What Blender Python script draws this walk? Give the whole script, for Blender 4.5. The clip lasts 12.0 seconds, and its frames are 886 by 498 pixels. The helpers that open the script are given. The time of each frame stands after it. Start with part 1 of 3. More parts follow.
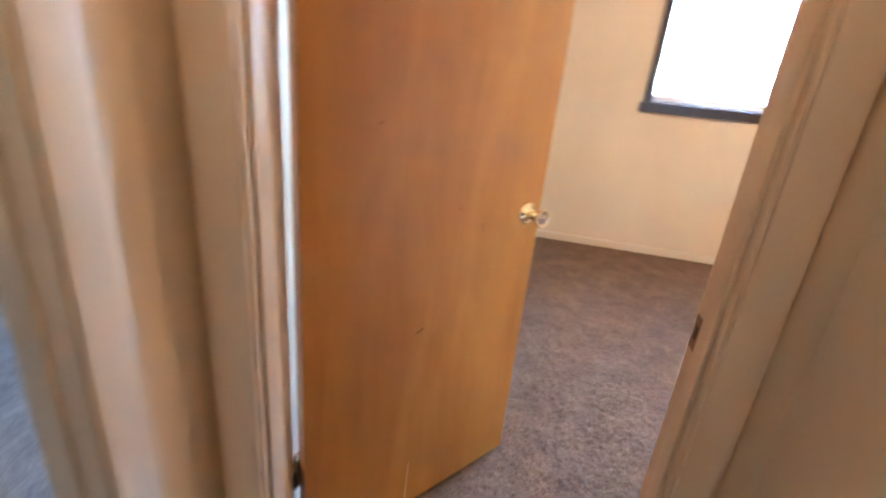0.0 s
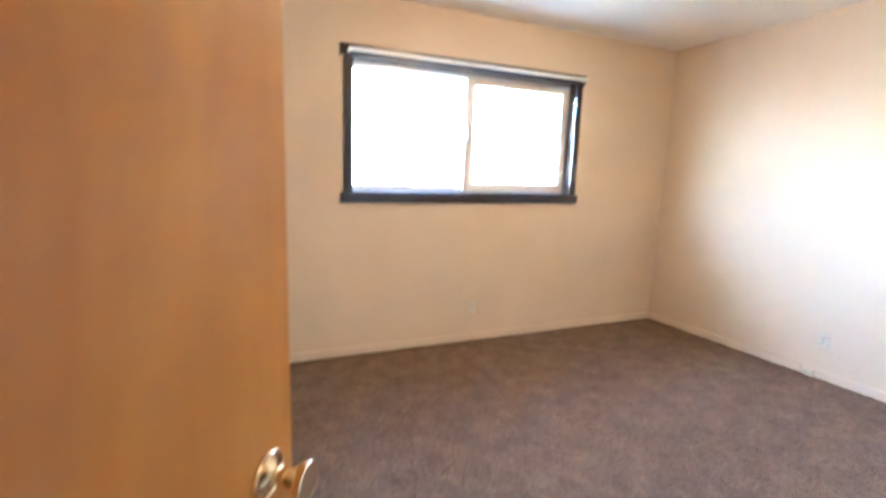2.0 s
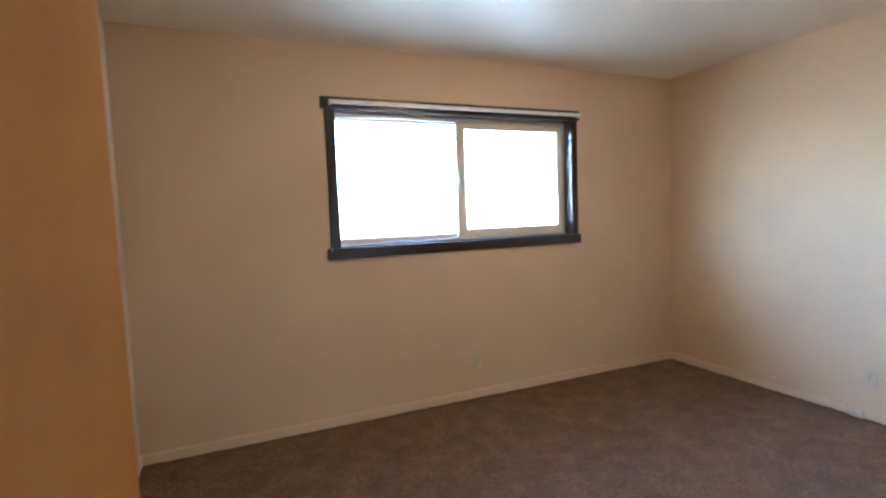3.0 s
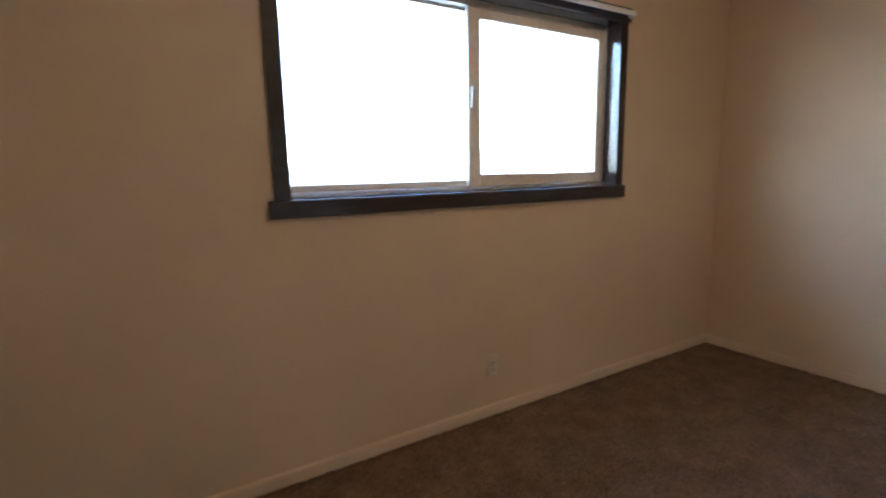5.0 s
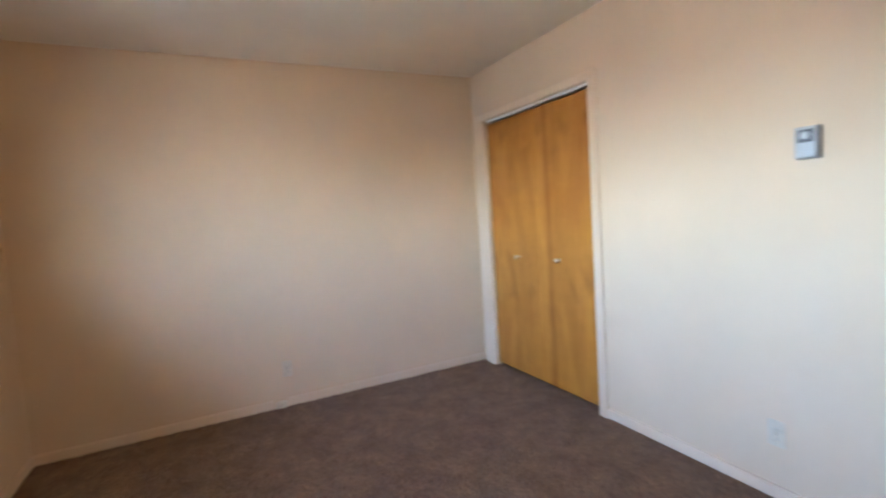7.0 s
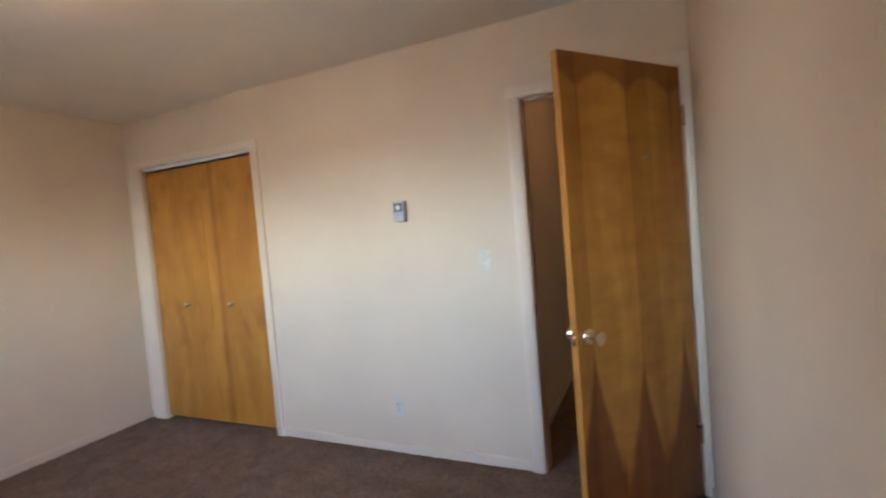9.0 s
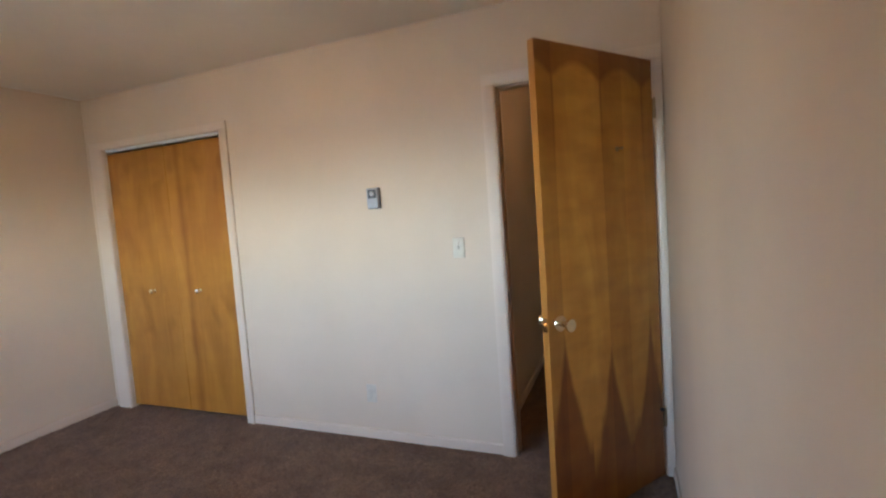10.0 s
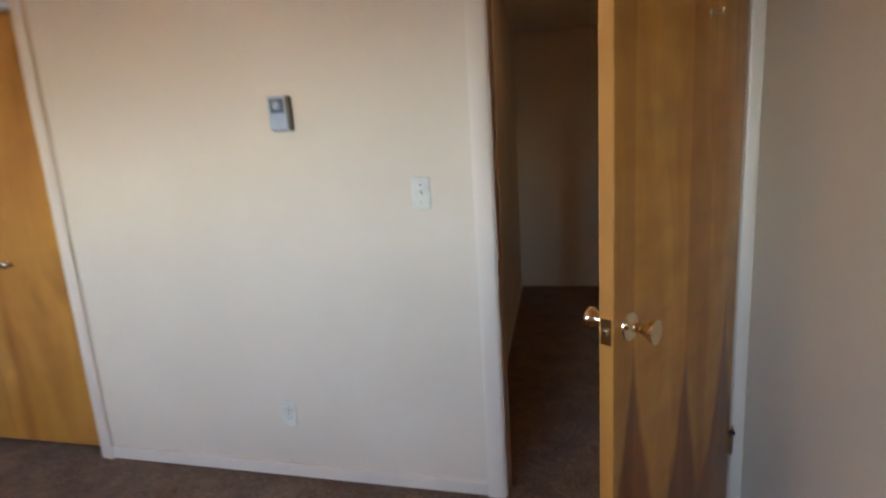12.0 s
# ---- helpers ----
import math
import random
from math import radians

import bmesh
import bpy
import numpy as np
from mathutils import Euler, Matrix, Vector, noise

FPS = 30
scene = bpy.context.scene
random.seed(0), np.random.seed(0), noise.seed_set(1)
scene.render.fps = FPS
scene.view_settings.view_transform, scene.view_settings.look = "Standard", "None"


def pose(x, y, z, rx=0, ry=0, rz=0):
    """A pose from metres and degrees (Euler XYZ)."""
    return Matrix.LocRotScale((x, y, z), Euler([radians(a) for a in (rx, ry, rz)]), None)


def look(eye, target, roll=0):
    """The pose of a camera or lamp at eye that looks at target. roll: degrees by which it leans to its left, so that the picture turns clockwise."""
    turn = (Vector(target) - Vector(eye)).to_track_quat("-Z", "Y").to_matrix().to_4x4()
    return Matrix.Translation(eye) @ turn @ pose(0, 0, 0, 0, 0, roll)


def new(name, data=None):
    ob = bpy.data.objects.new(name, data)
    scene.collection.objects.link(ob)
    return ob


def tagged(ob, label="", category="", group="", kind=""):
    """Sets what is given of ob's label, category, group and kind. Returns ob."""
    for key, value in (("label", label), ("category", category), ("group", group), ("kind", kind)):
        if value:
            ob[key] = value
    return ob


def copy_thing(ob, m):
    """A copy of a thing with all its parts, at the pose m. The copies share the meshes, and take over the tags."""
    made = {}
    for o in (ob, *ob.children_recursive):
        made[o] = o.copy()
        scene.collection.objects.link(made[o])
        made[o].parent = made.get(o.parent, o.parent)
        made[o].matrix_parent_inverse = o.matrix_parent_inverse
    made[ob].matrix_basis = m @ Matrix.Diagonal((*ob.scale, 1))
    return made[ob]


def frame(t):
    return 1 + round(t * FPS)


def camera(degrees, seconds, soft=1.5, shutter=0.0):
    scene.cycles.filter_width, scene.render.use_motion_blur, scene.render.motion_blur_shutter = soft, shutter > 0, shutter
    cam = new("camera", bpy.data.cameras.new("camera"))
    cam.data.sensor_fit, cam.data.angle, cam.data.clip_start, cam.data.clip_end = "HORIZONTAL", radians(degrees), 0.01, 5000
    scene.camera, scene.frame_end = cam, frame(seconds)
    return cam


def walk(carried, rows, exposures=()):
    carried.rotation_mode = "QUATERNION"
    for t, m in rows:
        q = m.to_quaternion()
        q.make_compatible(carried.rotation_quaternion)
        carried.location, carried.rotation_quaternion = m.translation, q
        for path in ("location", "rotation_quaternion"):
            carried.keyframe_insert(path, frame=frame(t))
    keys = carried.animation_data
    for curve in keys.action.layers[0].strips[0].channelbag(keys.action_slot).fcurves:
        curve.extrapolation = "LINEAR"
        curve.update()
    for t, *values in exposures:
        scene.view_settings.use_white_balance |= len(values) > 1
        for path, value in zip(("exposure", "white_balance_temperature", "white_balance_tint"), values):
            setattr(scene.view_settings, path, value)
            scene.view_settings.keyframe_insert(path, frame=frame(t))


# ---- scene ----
cam = camera(86.4, 12.0, soft=2.2, shutter=0.6)
PATH = [
    (0, (0.525, -0.793, 1.292), (0.154, 1.035, 0.572), 5.5),
    (0.5, (0.414, -0.617, 1.291), (0.527, 1.256, 0.6), -0.3),
    (1, (0.359, -0.471, 1.289), (0.811, 1.328, 0.538), 2.5),
    (1.5, (0.395, -0.25, 1.308), (0.887, 1.58, 0.668), 1.0),
    (2, (0.459, -0.089, 1.341), (1.26, 1.715, 1.017), 1.9),
    (2.5, (0.554, -0.037, 1.362), (1.451, 1.747, 1.245), -1.6),
    (3, (0.64, 0.066, 1.378), (1.405, 1.908, 1.23), -2.1),
    (3.5, (0.712, 0.21, 1.305), (1.424, 2.054, 1.006), -2.1),
    (3.7, (0.722, 0.341, 1.274), (1.462, 2.17, 0.942), -1.7),
    (5.3, (0.774, 1.416, 1.286), (1.985, 2.976, 0.969), -0.7),
    (5.5, (0.786, 1.478, 1.305), (2.364, 2.662, 0.971), -0.8),
    (5.6, (0.806, 1.532, 1.297), (2.531, 2.477, 0.938), -0.4),
    (6, (0.778, 1.61, 1.324), (2.734, 1.936, 1.066), -0.1),
    (6.5, (0.718, 1.796, 1.375), (2.694, 1.527, 1.224), -2.3),
    (7, (0.578, 2.113, 1.339), (2.366, 1.229, 1.189), -3.7),
    (7.5, (0.555, 2.297, 1.34), (2.161, 1.113, 1.213), -5.7),
    (7.7, (0.514, 2.335, 1.309), (2.03, 1.035, 1.196), -5.9),
    (9.3, (0.17, 2.551, 1.406), (0.93, 0.703, 1.314), -4.1),
    (9.5, (0.176, 2.559, 1.401), (0.936, 0.712, 1.3), -3.5),
    (10, (0.193, 2.53, 1.395), (0.915, 0.671, 1.25), -4.0),
    (10.5, (0.263, 2.396, 1.377), (1.075, 0.579, 1.179), -6.1),
    (11, (0.381, 2.19, 1.351), (1.29, 0.418, 1.161), -4.2),
    (11.5, (0.487, 1.908, 1.289), (1.203, 0.046, 1.146), -3.8),
    (12, (0.626, 1.653, 1.298), (1.072, -0.264, 0.947), -3.6),
]
walk(cam, [(t, look(eye, target, roll)) for t, eye, target, roll in PATH],
     exposures=[(0.0, 7.35, 4800, 6), (1.0, 7.4, 4700, 4), (2.0, 7.0, 4700, 3), (2.5, 6.47, 4650, 2), (3.0, 5.9, 4700, 1), (3.5, 5.25, 5100, 5), (5.5, 5.05, 5150, 6), (6.0, 4.93, 5200, 7), (6.5, 5.2, 5450, 9), (7.0, 5.58, 5300, 9), (7.5, 5.6, 5250, 9), (9.5, 5.15, 5700, 11), (11.5, 5.2, 5650, 11), (12.0, 5.08, 5650, 11)])

# ---- world, sun and lights ----
world = bpy.data.worlds.new("overcast_sky")
scene.world = world
world.use_nodes = True
wn = world.node_tree.nodes
sky = wn.new("ShaderNodeTexSky")
sky.sky_type = "NISHITA"
sky.sun_disc = False
sky.sun_elevation = radians(43)
sky.sun_rotation = radians(258)
sky.air_density = 1.0
sky.dust_density = 2.0
sky.ozone_density = 1.0
wn["Background"].inputs[1].default_value = 0.15
cloud = wn.new("ShaderNodeHueSaturation")  # cloud cover greys the blue
cloud.inputs["Saturation"].default_value = 0.95
world.node_tree.links.new(sky.outputs[0], cloud.inputs["Color"])
world.node_tree.links.new(cloud.outputs[0], wn["Background"].inputs[0])

sun = new("sun", bpy.data.lights.new("sun", "SUN"))
sun.data.energy, sun.data.angle, sun.data.color = 0.6, radians(12), (1.0, 0.95, 0.88)
sun.matrix_world = look((0, 0, 0), (0.715, 0.152, -0.682))

# sky light gathered at the two window openings
for gx, gy, z, wx, wz, dx, dy in ((2.135, 3.335, 1.63, 1.84, 0.87, 0, -1), (-1.6, 3.335, 1.63, 1.0, 0.87, 0, -1)):
    gate = new("window_light", bpy.data.lights.new("window_light", "AREA"))
    gate.data.shape, gate.data.size, gate.data.size_y = "RECTANGLE", wx, wz
    gate.data.cycles.is_portal = True
    gate.matrix_world = look((gx, gy, z), (gx + dx, gy + dy, z))

# ---- plan ----
W, L, H = 4.133, 3.172, 2.478          # the bedroom: x 0..W, y 0..L
T = 0.115                            # inner wall thickness
DX0, DX1, DH = 0.045, 0.812, 2.06    # bedroom door opening between the jambs
CX0, CX1, CH = 2.762, 3.945, 2.075   # closet opening
WX0, WX1, WZ0, WZ1 = 1.203, 3.058, 1.183, 2.071  # window opening between the liners
HALL_W, HALL_E, HALL_S = -0.060, 0.932, -3.2  # the hall runs south from the bedroom door
NY0, NY1 = -1.124, -0.364            # next room's doorway in the hall's west wall


def lift(x, y):
    """The floor has settled: it rises a little towards the closet corner."""
    return 0.03 * min(max(x / W, 0), 1) * (1 - min(max(y / L, 0), 1))


# ---- materials ----
def material(name, rough=0.5, metal=0.0):
    m = bpy.data.materials.new(name)
    m.use_nodes = True
    b = m.node_tree.nodes["Principled BSDF"]
    b.inputs["Roughness"].default_value, b.inputs["Metallic"].default_value = rough, metal
    return m, m.node_tree.nodes, m.node_tree.links, b


def coords(n, l, scale=(1, 1, 1), loc=(0, 0, 0)):
    c, mp = n.new("ShaderNodeTexCoord"), n.new("ShaderNodeMapping")
    mp.inputs["Scale"].default_value, mp.inputs["Location"].default_value = scale, loc
    l.new(c.outputs["Object"], mp.inputs["Vector"])
    return mp.outputs[0]


def noise_tex(n, l, vec, scale, detail=3.0, rough=0.5, warp=0.0):
    t = n.new("ShaderNodeTexNoise")
    t.inputs["Scale"].default_value, t.inputs["Detail"].default_value, t.inputs["Roughness"].default_value = scale, detail, rough
    t.inputs["Distortion"].default_value = warp
    l.new(vec, t.inputs["Vector"])
    return t.outputs["Fac"]


def ramp(n, l, fac, stops):
    r = n.new("ShaderNodeValToRGB")
    e = r.color_ramp.elements
    while len(e) < len(stops):
        e.new(0.5)
    for k, (p, c) in zip(e, stops):
        k.position, k.color = p, (*c, 1)
    l.new(fac, r.inputs[0])
    return r.outputs[0]


def mix(n, l, fac, a, b, mode="MIX"):
    m = n.new("ShaderNodeMix")
    m.data_type, m.blend_type = "RGBA", mode
    for s, v in ((m.inputs[0], fac), (m.inputs[6], a), (m.inputs[7], b)):
        if isinstance(v, (int, float)):
            s.default_value = v
        elif isinstance(v, tuple):
            s.default_value = (*v, 1)
        else:
            l.new(v, s)
    return m.outputs[2]


def calc(n, l, op, a, b=None, c=None, clamp=False):
    m = n.new("ShaderNodeMath")
    m.operation, m.use_clamp = op, clamp
    for s, v in zip(m.inputs, (a, b, c)):
        if v is None:
            continue
        if isinstance(v, (int, float)):
            s.default_value = v
        else:
            l.new(v, s)
    return m.outputs[0]


def bump(n, l, b, height, strength, dist):
    k = n.new("ShaderNodeBump")
    k.inputs["Strength"].default_value, k.inputs["Distance"].default_value = strength, dist
    l.new(height, k.inputs["Height"])
    l.new(k.outputs[0], b.inputs["Normal"])


def paint(name, col, rough=0.6, stipple=0.1, spread=0.06):
    """Rolled wall paint: faint cloudy tone, orange-peel relief."""
    m, n, l, b = material(name, rough)
    v = coords(n, l)
    big, fine = noise_tex(n, l, v, 1.3, 4), noise_tex(n, l, v, 140, 2)
    lo, hi = tuple(c * (1 - spread) for c in col), tuple(min(1, c * (1 + spread)) for c in col)
    c1 = ramp(n, l, big, [(0.3, lo), (0.7, hi)])
    l.new(mix(n, l, 0.06, c1, ramp(n, l, noise_tex(n, l, v, 23, 5), [(0.35, lo), (0.6, hi)]), "MULTIPLY"), b.inputs["Base Color"])
    bump(n, l, b, fine, stipple, 0.0012)
    return m


def carpet(name, dark, light):
    """Cut-pile carpet: tufts with painted gap shade, heather flecks and trodden shading."""
    m, n, l, b = material(name, 0.95)
    v = coords(n, l)
    tuft, fleck = noise_tex(n, l, v, 62, 2, 0.6, 1.6), noise_tex(n, l, v, 190, 3, 0.7)
    tread, broad = noise_tex(n, l, v, 7, 4, 0.55), noise_tex(n, l, v, 1.6, 3)
    base = ramp(n, l, fleck, [(0.30, dark), (0.62, light)])
    # low spots between tufts darkened: their shade is put into the colour
    base = mix(n, l, 0.75, base, ramp(n, l, tuft, [(0.30, (0.38, 0.355, 0.34)), (0.60, (1.30, 1.30, 1.28))]), "MULTIPLY")
    base = mix(n, l, 0.8, base, ramp(n, l, tread, [(0.32, (0.72, 0.70, 0.69)), (0.68, (1.16, 1.16, 1.16))]), "MULTIPLY")
    base = mix(n, l, 0.6, base, ramp(n, l, broad, [(0.3, (0.88, 0.87, 0.86)), (0.7, (1.06, 1.06, 1.06))]), "MULTIPLY")
    l.new(base, b.inputs["Base Color"])
    b.inputs["Sheen Weight"].default_value = 0.09
    b.inputs["Sheen Roughness"].default_value = 0.6
    b.inputs["Specular IOR Level"].default_value = 0.1
    hgt = calc(n, l, "ADD", calc(n, l, "MULTIPLY", tuft, 0.8), calc(n, l, "MULTIPLY", fleck, 0.8))
    bump(n, l, b, hgt, 0.9, 0.012)
    return m


def veneer(name, light, mid, dark, flame, band, period=0.292, shift=0.091, rough=0.34, ripple=0.2, warp=1.1, knots=0.0):
    """Lacquered birch veneer in upright leaves; flame: strength of the dark heartwood figure at foot and head."""
    m, n, l, b = material(name, rough)
    v = coords(n, l)
    xyz = n.new("ShaderNodeSeparateXYZ")
    l.new(v, xyz.inputs[0])
    x, z = xyz.outputs[0], xyz.outputs[2]
    wob = noise_tex(n, l, coords(n, l, (14, 1, 3)), 1.0, 5)
    grain = noise_tex(n, l, coords(n, l, (38, 14, 1.0)), 1.0, 4, 0.55, 0.6)
    cross = noise_tex(n, l, coords(n, l, (5, 4, 13), (3, 1, 2)), 1.0, 2)
    blotch = noise_tex(n, l, coords(n, l, (6.5, 3, 1.7), (7, 3, 0)), 1.0, 4, 0.5, warp)
    leaf = calc(n, l, "FLOOR", calc(n, l, "DIVIDE", calc(n, l, "SUBTRACT", x, shift), period / 2))
    white = n.new("ShaderNodeTexWhiteNoise")
    white.noise_dimensions = "1D"
    l.new(leaf, white.inputs["W"])
    col = ramp(n, l, blotch, [(0.28, mid), (0.66, light)])
    col = mix(n, l, band, col, ramp(n, l, white.outputs["Value"], [(0.0, (0.70, 0.62, 0.5)), (1.0, (1.08, 1.08, 1.05))]), "MULTIPLY")
    col = mix(n, l, 0.13, col, ramp(n, l, grain, [(0.3, (0.78, 0.72, 0.66)), (0.65, (1.06, 1.06, 1.06))]), "MULTIPLY")
    col = mix(n, l, ripple, col, ramp(n, l, cross, [(0.36, (0.80, 0.74, 0.66)), (0.62, (1.06, 1.06, 1.05))]), "MULTIPLY")
    # saw-tooth figure, mirrored about each leaf joint
    u = calc(n, l, "FRACT", calc(n, l, "DIVIDE", calc(n, l, "SUBTRACT", x, shift), period))
    tri = calc(n, l, "MULTIPLY", calc(n, l, "ABSOLUTE", calc(n, l, "SUBTRACT", u, 0.5)), 2.0)
    rise = calc(n, l, "POWER", tri, 1.9)
    lot = n.new("ShaderNodeTexWhiteNoise")
    lot.noise_dimensions = "1D"
    l.new(calc(n, l, "FLOOR", calc(n, l, "ADD", calc(n, l, "DIVIDE", calc(n, l, "SUBTRACT", x, shift), period), 0.5)), lot.inputs["W"])
    top = calc(n, l, "ADD", calc(n, l, "MULTIPLY_ADD", rise, 0.48, calc(n, l, "MULTIPLY_ADD", lot.outputs["Value"], 0.12, 0.30)), calc(n, l, "MULTIPLY", calc(n, l, "SUBTRACT", wob, 0.5), 0.22))
    foot = calc(n, l, "DIVIDE", calc(n, l, "SUBTRACT", top, z), 0.10, clamp=True)
    head_z = calc(n, l, "MULTIPLY_ADD", calc(n, l, "SUBTRACT", 1.0, rise), 0.07, 1.90)
    head = calc(n, l, "DIVIDE", calc(n, l, "SUBTRACT", z, head_z), 0.03, clamp=True)
    thin = calc(n, l, "SUBTRACT", 1.0, calc(n, l, "DIVIDE", calc(n, l, "SUBTRACT", 1.0, tri), 0.07), clamp=True)
    streak = calc(n, l, "MULTIPLY", thin, calc(n, l, "DIVIDE", calc(n, l, "SUBTRACT", z, 1.45), 0.4, clamp=True))
    fig = calc(n, l, "MAXIMUM", calc(n, l, "MAXIMUM", foot, calc(n, l, "MULTIPLY", head, 0.75)), calc(n, l, "MULTIPLY", streak, 0.7))
    col = mix(n, l, calc(n, l, "MULTIPLY", fig, flame), col, dark, "MULTIPLY")
    if knots:
        # dark heartwood patches at knob height and near the head
        spot = ramp(n, l, noise_tex(n, l, coords(n, l, (6.0, 5, 3.6), (2.3, 4, 1)), 1.0, 2, 0.4, 0.5), [(0.50, (0, 0, 0)), (0.74, (1, 1, 1))])
        low = calc(n, l, "SUBTRACT", 1.0, calc(n, l, "DIVIDE", calc(n, l, "ABSOLUTE", calc(n, l, "SUBTRACT", z, 0.80)), 0.30), clamp=True)
        high = calc(n, l, "SUBTRACT", 1.0, calc(n, l, "DIVIDE", calc(n, l, "ABSOLUTE", calc(n, l, "SUBTRACT", z, 1.84)), 0.22), clamp=True)
        zone = calc(n, l, "POWER", calc(n, l, "MAXIMUM", low, high), 0.6)
        col = mix(n, l, calc(n, l, "MULTIPLY", calc(n, l, "MULTIPLY", spot, zone), knots), col, dark, "MULTIPLY")
        # a dark seam streak where two leaves meet
        seam = calc(n, l, "SUBTRACT", 1.0, calc(n, l, "DIVIDE", calc(n, l, "ADD", calc(n, l, "ABSOLUTE", calc(n, l, "SUBTRACT", x, 0.45)), calc(n, l, "MULTIPLY", calc(n, l, "SUBTRACT", wob, 0.5), 0.06)), 0.045), clamp=True)
        col = mix(n, l, calc(n, l, "MULTIPLY", seam, 0.75), col, (0.62, 0.45, 0.30), "MULTIPLY")
    nick = noise_tex(n, l, coords(n, l, (16, 9, 7), (1, 5, 9)), 1.0, 2)
    col = mix(n, l, 0.8, col, ramp(n, l, nick, [(0.76, (1.0, 1.0, 1.0)), (0.82, (0.45, 0.34, 0.26))]), "MULTIPLY")
    l.new(col, b.inputs["Base Color"])
    l.new(ramp(n, l, blotch, [(0.3, (rough + 0.06,) * 3), (0.7, (rough - 0.04,) * 3)]), b.inputs["Roughness"])
    b.inputs["Coat Weight"].default_value = 0.15
    b.inputs["Coat Roughness"].default_value = 0.25
    bump(n, l, b, grain, 0.08, 0.001)
    return m


def stained_wood(name, dark, light, rough=0.35):
    m, n, l, b = material(name, rough)
    g = noise_tex(n, l, coords(n, l, (4, 60, 60)), 1.0, 4, 0.6)
    l.new(ramp(n, l, g, [(0.3, dark), (0.7, light)]), b.inputs["Base Color"])
    bump(n, l, b, g, 0.15, 0.001)
    return m


def plain(name, col, rough=0.4, metal=0.0, worn=0.08):
    m, n, l, b = material(name, rough, metal)
    v = coords(n, l)
    f = noise_tex(n, l, v, 35, 4)
    l.new(ramp(n, l, f, [(0.3, tuple(c * (1 - worn) for c in col)), (0.7, tuple(min(1, c * (1 + worn)) for c in col))]), b.inputs["Base Color"])
    l.new(ramp(n, l, f, [(0.3, (rough * 1.15,) * 3), (0.7, (rough * 0.88,) * 3)]), b.inputs["Roughness"])
    return m


WALL = paint("cream_wall_paint", (0.655, 0.515, 0.345))
CEIL = paint("white_ceiling_paint", (0.80, 0.73, 0.60), 0.36, 0.3)
TRIM = paint("white_gloss_trim", (0.69, 0.55, 0.385), 0.42, 0.05, 0.03)
CARPET = carpet("brown_cut_pile", (0.094, 0.053, 0.029), (0.275, 0.172, 0.099))
CARPET_PALE = carpet("pale_cut_pile", (0.30, 0.26, 0.22), (0.55, 0.50, 0.45))
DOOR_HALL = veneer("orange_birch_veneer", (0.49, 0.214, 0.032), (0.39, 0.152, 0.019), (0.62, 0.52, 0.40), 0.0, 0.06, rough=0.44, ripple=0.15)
DOOR_ROOM = veneer("figured_birch_veneer", (0.65, 0.325, 0.050), (0.50, 0.21, 0.028), (0.46, 0.31, 0.20), 1.0, 0.8, ripple=0.6)
CLOSET = veneer("closet_birch_veneer", (0.49, 0.220, 0.032), (0.36, 0.134, 0.017), (0.52, 0.38, 0.25), 0.06, 0.28, 0.36, 0.02, ripple=0.2, warp=0.6, knots=0.8)
DARKWOOD = stained_wood("dark_walnut_stain", (0.010, 0.006, 0.006), (0.030, 0.016, 0.013), 0.3)
# paler and greyer than the casing: the varnish's sky sheen is in the colour
LINER_SHEEN = stained_wood("varnished_walnut_sheen", (0.040, 0.030, 0.027), (0.095, 0.072, 0.064), 0.2)
VINYL = plain("almond_vinyl", (0.74, 0.69, 0.60), 0.45)
ALU = plain("mill_aluminium", (0.62, 0.64, 0.66), 0.35, 0.9)
BRASS = plain("polished_brass", (0.86, 0.72, 0.47), 0.10, 1.0)
HINGE = plain("dull_brass", (0.42, 0.31, 0.17), 0.34, 1.0, 0.15)
NICKEL = plain("satin_nickel", (0.90, 0.88, 0.85), 0.13, 1.0)
PLATE = plain("ivory_plastic", (0.60, 0.53, 0.39), 0.4)
WHITE_P = plain("white_enamel", (0.80, 0.80, 0.78), 0.3)
BLACK = plain("black_rubber", (0.02, 0.02, 0.02), 0.6)
WORN = plain("tarnished_brass", (0.30, 0.17, 0.09), 0.4, 0.8, 0.3)
SCUFF = plain("raw_wood_scuff", (0.62, 0.44, 0.26), 0.7)
SCAR = plain("dark_wood_scar", (0.20, 0.085, 0.025), 0.6)
SLOT = plain("dark_slot", (0.06, 0.055, 0.05), 0.6)
SILVER = plain("silver_plastic", (0.36, 0.36, 0.355), 0.42, 0.1)
GREYDARK = plain("dark_grey_plastic", (0.055, 0.06, 0.065), 0.35)
SIDING_PALE = plain("pale_grey_siding", (0.42, 0.43, 0.44), 0.7)
PALE_ROOF = plain("weathered_pale_shingle", (0.36, 0.36, 0.35), 0.9, 0, 0.15)
ROOF_M = plain("asphalt_shingle", (0.08, 0.075, 0.07), 0.9)
GROUND_M = plain("dry_lawn", (0.26, 0.245, 0.205), 0.95, 0, 0.25)

GLASS, gn, gl, gb = material("window_glass", 0.0)
gb.inputs["Transmission Weight"].default_value = 1.0
gb.inputs["IOR"].default_value = 1.45
gb.inputs["Base Color"].default_value = (0.97, 0.985, 0.98, 1)


def opal(name, strength):
    """Opal lamp glass lit by a warm bulb."""
    m, n, l, b = material(name, 0.3)
    b.inputs["Base Color"].default_value = (0.85, 0.82, 0.75, 1)
    b.inputs["Emission Color"].default_value = (1.0, 0.56, 0.25, 1)
    b.inputs["Emission Strength"].default_value = strength
    return m


OPAL = opal("lit_opal_glass", 1.0)
